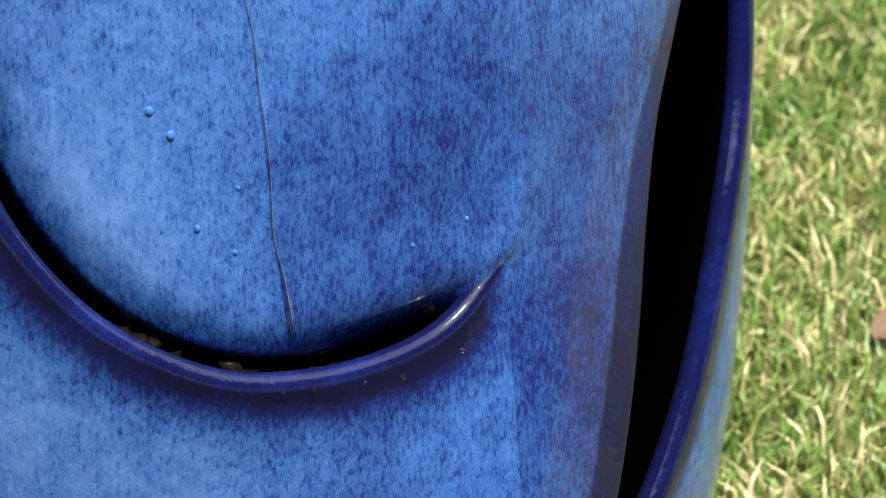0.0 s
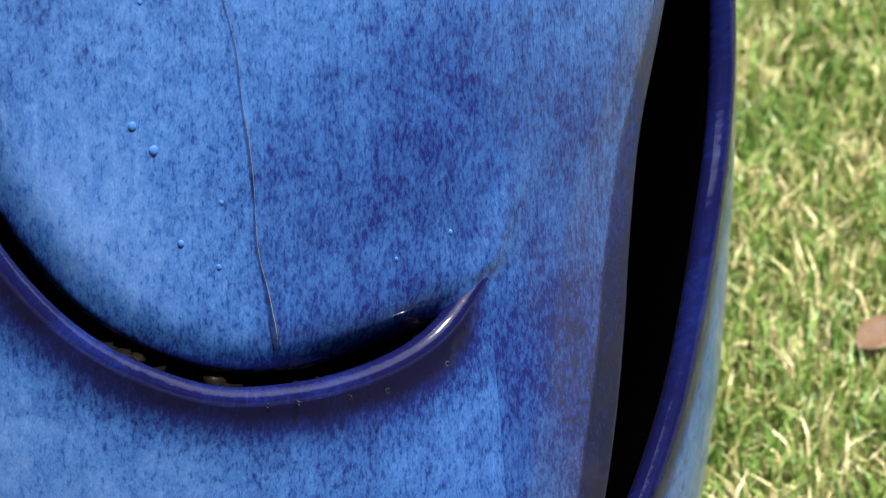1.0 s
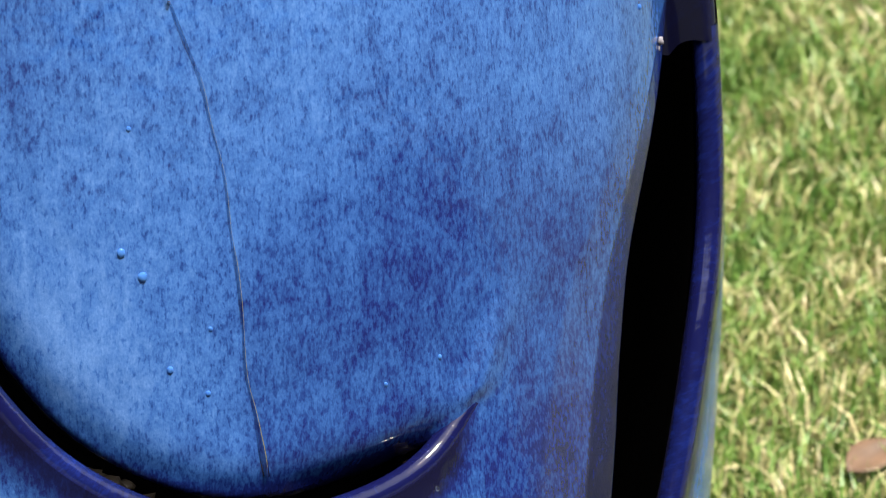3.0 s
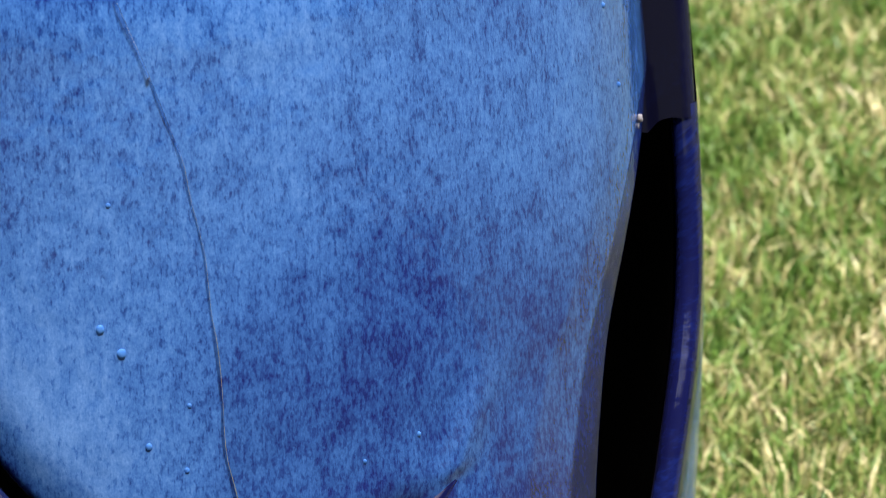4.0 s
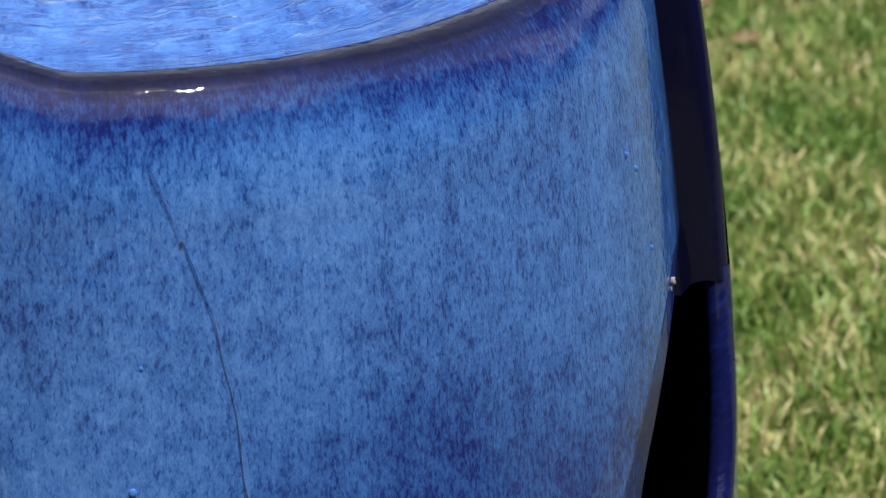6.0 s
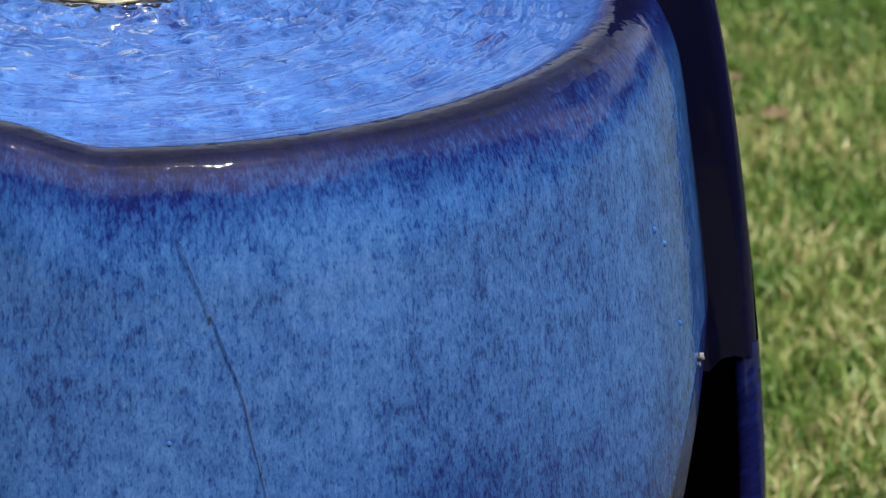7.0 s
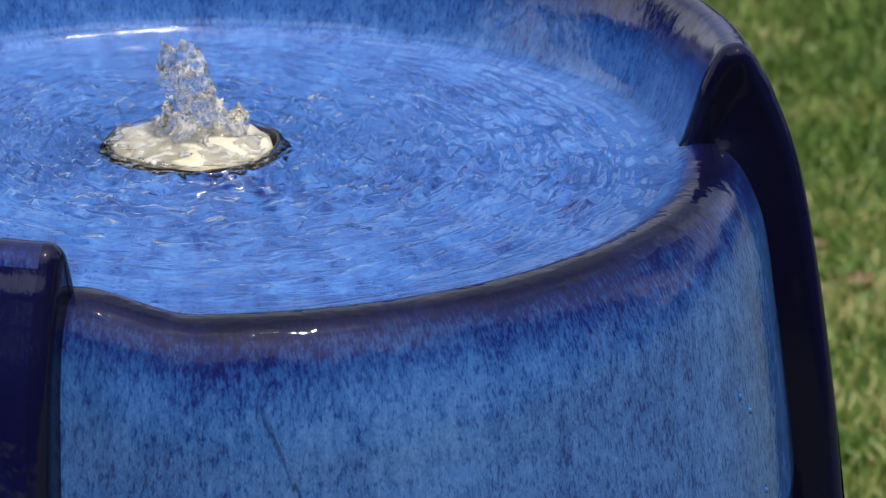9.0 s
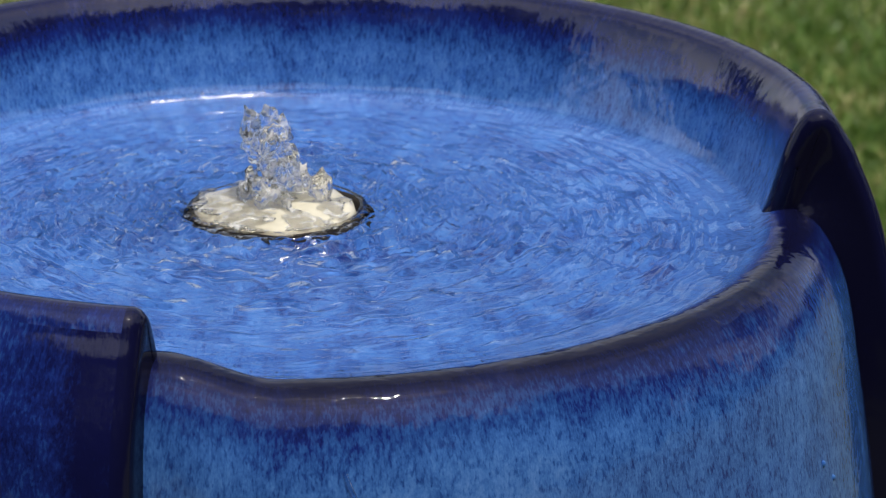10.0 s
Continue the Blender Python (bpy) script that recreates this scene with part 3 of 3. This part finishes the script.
def bubbler():
    """Cream nozzle plate in the middle of the basin, with the jet of water above it."""
    plate = new("nozzle")
    plate.location = (*NOZZLE, 0.5015)
    tagged(plate, "cream plastic fountain nozzle in the middle of the water", "nozzle")
    bm = bmesh.new()
    rings = [(0.0, 0.0080), (0.006, 0.0081), (0.011, 0.0080), (0.016, 0.0078), (0.021, 0.0074), (0.0252, 0.0067), (0.0273, 0.0052), (0.0284, 0.002), (0.0287, -0.012)]
    prev = None
    for r, z in rings:
        ring = []
        for k in range(72):
            q = 2 * math.pi * k / 72
            rr = r * (1 + 0.035 * math.sin(3 * q + 0.5) + 0.03 * noise.noise(Vector((math.cos(q) * 2, math.sin(q) * 2, 4))))
            ring.append(bm.verts.new((rr * math.sin(q), -rr * math.cos(q), z + 0.0016 * noise.noise(Vector((rr * 140 * math.sin(q), rr * 140 * math.cos(q), 2))))))
        if prev:
            for k in range(72):
                bm.faces.new((prev[k], ring[k], ring[(k + 1) % 72], prev[(k + 1) % 72]))
        prev = ring
    part("plate", bm, CREAM, plate, "cream plate under a film of water")
    bm = bmesh.new()
    ring = [(0.0296, -0.006), (0.0298, 0.0035), (0.0301, 0.0050), (0.0305, 0.0052), (0.0309, 0.0044), (0.0310, 0.0)]
    loops = [[bm.verts.new((r * math.sin(q), -r * math.cos(q), z)) for q in np.linspace(0, 2 * math.pi, 72, endpoint=False)] for r, z in ring]
    for one, two in zip(loops, loops[1:]):
        for k in range(72):
            bm.faces.new((one[k], two[k], two[(k + 1) % 72], one[(k + 1) % 72]))
    part("collar", bm, CLAY, plate, "dark ring round the nozzle plate")
    jet = new("water_jet")
    jet.location = (*NOZZLE, 0.5015)
    tagged(jet, "short bubbling jet of clear water over the cream nozzle", "water")
    rng = random.Random(11)
    column, spread = bmesh.new(), bmesh.new()
    for i in range(72):
        t = i / 71
        reach = 0.0100 * (1 - t) ** 1.6 + 0.0058 * (1 - 0.25 * t) + 0.0012 * math.sin(9 * t)
        q, rr = rng.uniform(0, 6.283), reach * math.sqrt(rng.uniform(0.1, 1.0))
        lump(column, (0.001 - 0.004 * t + 0.0015 * math.sin(5 * t) + rr * math.cos(q), rr * math.sin(q), 0.009 + 0.029 * t), rng.uniform(0.0020, 0.0042),
             (0.8, 0.8, 1.3), 0.9, i * 1.7)
    for i in range(60):
        q, rr = rng.uniform(0, 6.283), rng.uniform(0.006, 0.0262)
        lump(spread, (rr * math.cos(q), rr * math.sin(q), 0.0080 - 18 * max(0, rr - 0.016) ** 2), rng.uniform(0.0018, 0.0048), (1.7, 1.7, 0.17), 0.8, i * 2.3)
    for name, bm, size, label in (("column", column, 0.0006, "clear leaping water"), ("spreading_water", spread, 0.0006, "glistening water flowing off over the plate")):
        ob = part(name, bm, JET, jet, label)
        fuse = ob.modifiers.new("fuse", "REMESH")
        fuse.mode, fuse.voxel_size, fuse.use_smooth_shade = "VOXEL", size, True
    for i in range(9):
        bm = bmesh.new()
        q, rr = rng.uniform(0, 6.283), rng.uniform(0.006, 0.014)
        lump(bm, (rr * math.cos(q), rr * math.sin(q), rng.uniform(0.014, 0.040)), rng.uniform(0.0005, 0.0011), (1, 1, 1.2), 0.3, i * 3.1)
        part("droplet", bm, CLEAR, jet)


def pocket_stones():
    rng = random.Random(4)
    for k in range(15):
        i = rng.randrange(215, 345)
        az, z = lip[i]
        bm = bmesh.new()
        r = float(shell_radius(z)) - rng.uniform(0.014, 0.021)
        lump(bm, xyz(az, r, z - rng.uniform(0.003, 0.008)).tolist(), rng.uniform(0.002, 0.0038), (1.3, 0.9, 0.7), 1.1, k * 1.9)
        tagged(part("stone", bm, STONE), "small dark wet stone lying in the pocket", "stone", "stones in the pocket")


def glaze_chip():
    """Bare pale clay where the glaze has chipped off, at the top corner of the side slot."""
    bm = bmesh.new()
    lump(bm, (0, 0, 0), 0.0013, (0.9, 0.8, 1.2), 0.7, 2.0)
    lump(bm, (-0.0006, 0.0, -0.0028), 0.0009, (0.8, 0.8, 1.5), 0.6, 5.0)
    ob = part("glaze_chip", bm, CHIP, fountain, "pale bare chip in the glaze")
    ob.location = (0.1918, -0.0712, 0.398)


glaze_chip()
pocket_stones()
def drops_on_edges():
    rng = random.Random(21)
    for k in range(26):
        curve, i = (side, rng.randrange(95, 235)) if k < 16 else (lip, rng.randrange(140, 350))
        az, z = curve[i]
        bm = bmesh.new()
        out = 0.0003 if k < 16 else 0.0012
        lump(bm, xyz(az + (rng.uniform(-1.0, 0.4) if k < 16 else rng.uniform(-0.5, 0.5)), float(shell_radius(z)) - 0.001 + out, z + rng.uniform(-0.001, 0.002)).tolist(),
             rng.uniform(0.0005, 0.0010), (1, 1, 1.2), 0.2, k * 1.3)
        tagged(part("water_drop", bm, CLEAR), "tiny clear water drop on the dark glazed edge", "drop", "drops on the edges")


drops_on_edges()
rivulet()
droplets()
bubbler()

# ---- ground
def lawn():
    bm = bmesh.new()
    bmesh.ops.create_grid(bm, x_segments=60, y_segments=60, size=150)
    for v in bm.verts:
        v.co.z = -0.004 + (noise.noise(v.co * 0.05) * 0.15 if v.co.length > 8 else 0)
    ob = part("ground", bm, GROUND)
    return tagged(ob, "short sunlit lawn with green and straw-coloured patches", "lawn", kind="structure")


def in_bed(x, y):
    """How far a place lies inside the added dark bed before the fountain (metres, minus outside)."""
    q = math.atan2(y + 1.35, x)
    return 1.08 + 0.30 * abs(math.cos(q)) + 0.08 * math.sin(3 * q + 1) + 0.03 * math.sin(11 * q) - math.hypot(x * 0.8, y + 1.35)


def grass():
    rng = np.random.default_rng(5)
    verts, faces, dry = [], [], []

    def blades(count, cx0, cy0, sx, sy):
        for _ in range(count):
            x, y = cx0 + sx * rng.normal(), cy0 + sy * rng.normal()
            if math.hypot(x, y) < 0.185 or in_bed(x, y) > 0:
                continue
            h = rng.uniform(0.010, 0.026)
            w = rng.uniform(0.0006, 0.0012)
            turn, tip = rng.uniform(0, 6.283), rng.uniform(0, 6.283)
            lean = h * rng.uniform(0.1, 1.0)
            if rng.random() < 0.3:
                h *= 0.35
                lean *= 1.6
            cx, cy, k = math.cos(turn) * w, math.sin(turn) * w, len(verts)
            lx, ly = math.cos(tip) * lean, math.sin(tip) * lean
            verts.extend(((x - cx, y - cy, -0.002), (x + cx, y + cy, -0.002),
                          (x + lx * 0.35 - cx * 0.8, y + ly * 0.35 - cy * 0.8, h * 0.6), (x + lx * 0.35 + cx * 0.8, y + ly * 0.35 + cy * 0.8, h * 0.6),
                          (x + lx, y + ly, h * 0.9)))
            patchy = noise.noise(Vector((x * 9, y * 9, 0))) * 0.28 + noise.noise(Vector((x * 26, y * 26, 2))) * 0.3 + noise.noise(Vector((x * 2, y * 2, 5))) * 0.3
            dry.extend([min(1.0, max(0.0, rng.random() * 0.80 + patchy + 0.17 * (0.7 - min(y, 1.6))))] * 5)
            faces.extend(((k, k + 1, k + 3, k + 2), (k + 2, k + 3, k + 4)))

    blades(190000, 0.42, 0.95, 0.30, 0.75)
    blades(90000, 0.1, 0.6, 1.3, 1.3)
    ob = mesh_object("grass", verts, faces, BLADE, attrs={"dry": dry}, smooth=False)
    return tagged(ob, "short green grass with many dry straw-coloured blades", "grass", kind="stuff")


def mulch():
    """Unseen bark-coloured bed added in front of the fountain to darken what the glaze mirrors, its edge cut into the
    lawn.
    """
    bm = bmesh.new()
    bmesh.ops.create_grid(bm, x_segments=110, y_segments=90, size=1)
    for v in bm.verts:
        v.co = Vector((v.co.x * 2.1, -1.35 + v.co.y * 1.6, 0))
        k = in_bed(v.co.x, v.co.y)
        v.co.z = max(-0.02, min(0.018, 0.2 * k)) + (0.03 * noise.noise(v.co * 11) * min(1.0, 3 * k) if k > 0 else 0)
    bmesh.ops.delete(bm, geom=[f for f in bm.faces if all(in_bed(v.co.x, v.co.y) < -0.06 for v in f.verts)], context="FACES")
    return tagged(part("unseen_dark_bed", bm, UNSEEN_BED), "unseen dark bed beside the lawn, added to darken the glaze's reflections", "mulch", kind="structure")


def fallen_leaf(x, y, turn, size, mat):
    """A curled dry leaf."""
    bm = bmesh.new()
    rows = []
    for i in range(9):
        t = i / 8
        half = 0.30 * math.sin(math.pi * t) ** 0.8 * (1.1 - 0.4 * t) + 0.012
        rows.append([bm.verts.new((size * (t - 0.5), size * half * k, size * (0.10 * k * k * half * 4 + 0.22 * (t - 0.5) ** 2))) for k in (-1, -0.5, 0, 0.5, 1)])
    for one, two in zip(rows, rows[1:]):
        for k in range(4):
            bm.faces.new((one[k], two[k], two[k + 1], one[k + 1]))
    ob = part("fallen_leaf", bm, mat)
    ob.matrix_world = pose(x, y, 0.014, 12, -8, turn)
    thick = ob.modifiers.new("thickness", "SOLIDIFY")
    thick.thickness = 0.0006
    return tagged(ob, "dry brown curled leaf lying on the grass", "leaf", "fallen leaves")


lawn()
grass()
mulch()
fallen_leaf(0.372, 0.278, 35, 0.034, DRY_LEAF)
fallen_leaf(0.459, 1.272, 5, 0.014, DRY_LEAF)
fallen_leaf(0.475, 1.191, 10, 0.026, DRY_LEAF)


# ---- round about, unseen: added for what the glaze and water mirror
def unseen_trees():
    """Unseen trees and shrubs added round the lawn to darken reflections, dense on the camera's side, with open sky to
    the side and behind but for one dark conifer.
    """
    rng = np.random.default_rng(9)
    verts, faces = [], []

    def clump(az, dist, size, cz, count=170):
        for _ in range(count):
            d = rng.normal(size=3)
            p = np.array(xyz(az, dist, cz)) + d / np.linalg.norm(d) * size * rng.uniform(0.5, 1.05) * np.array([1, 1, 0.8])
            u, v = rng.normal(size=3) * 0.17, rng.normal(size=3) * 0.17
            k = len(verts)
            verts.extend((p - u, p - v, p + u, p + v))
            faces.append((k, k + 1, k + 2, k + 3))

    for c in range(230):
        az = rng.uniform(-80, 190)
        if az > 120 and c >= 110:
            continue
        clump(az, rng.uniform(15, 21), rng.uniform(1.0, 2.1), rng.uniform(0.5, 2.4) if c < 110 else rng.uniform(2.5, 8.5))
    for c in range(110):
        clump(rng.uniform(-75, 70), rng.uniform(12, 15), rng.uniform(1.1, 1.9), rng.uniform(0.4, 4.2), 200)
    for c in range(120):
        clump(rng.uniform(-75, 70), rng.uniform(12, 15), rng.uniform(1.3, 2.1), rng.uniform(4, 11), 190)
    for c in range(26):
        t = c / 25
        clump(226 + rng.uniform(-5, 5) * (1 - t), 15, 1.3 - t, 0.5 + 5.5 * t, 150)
    ob = mesh_object("unseen_trees", verts, faces, LEAF, smooth=False)
    return tagged(ob, "unseen belt of dark green trees, added to shape reflections", "trees", kind="stuff")


unseen_trees()
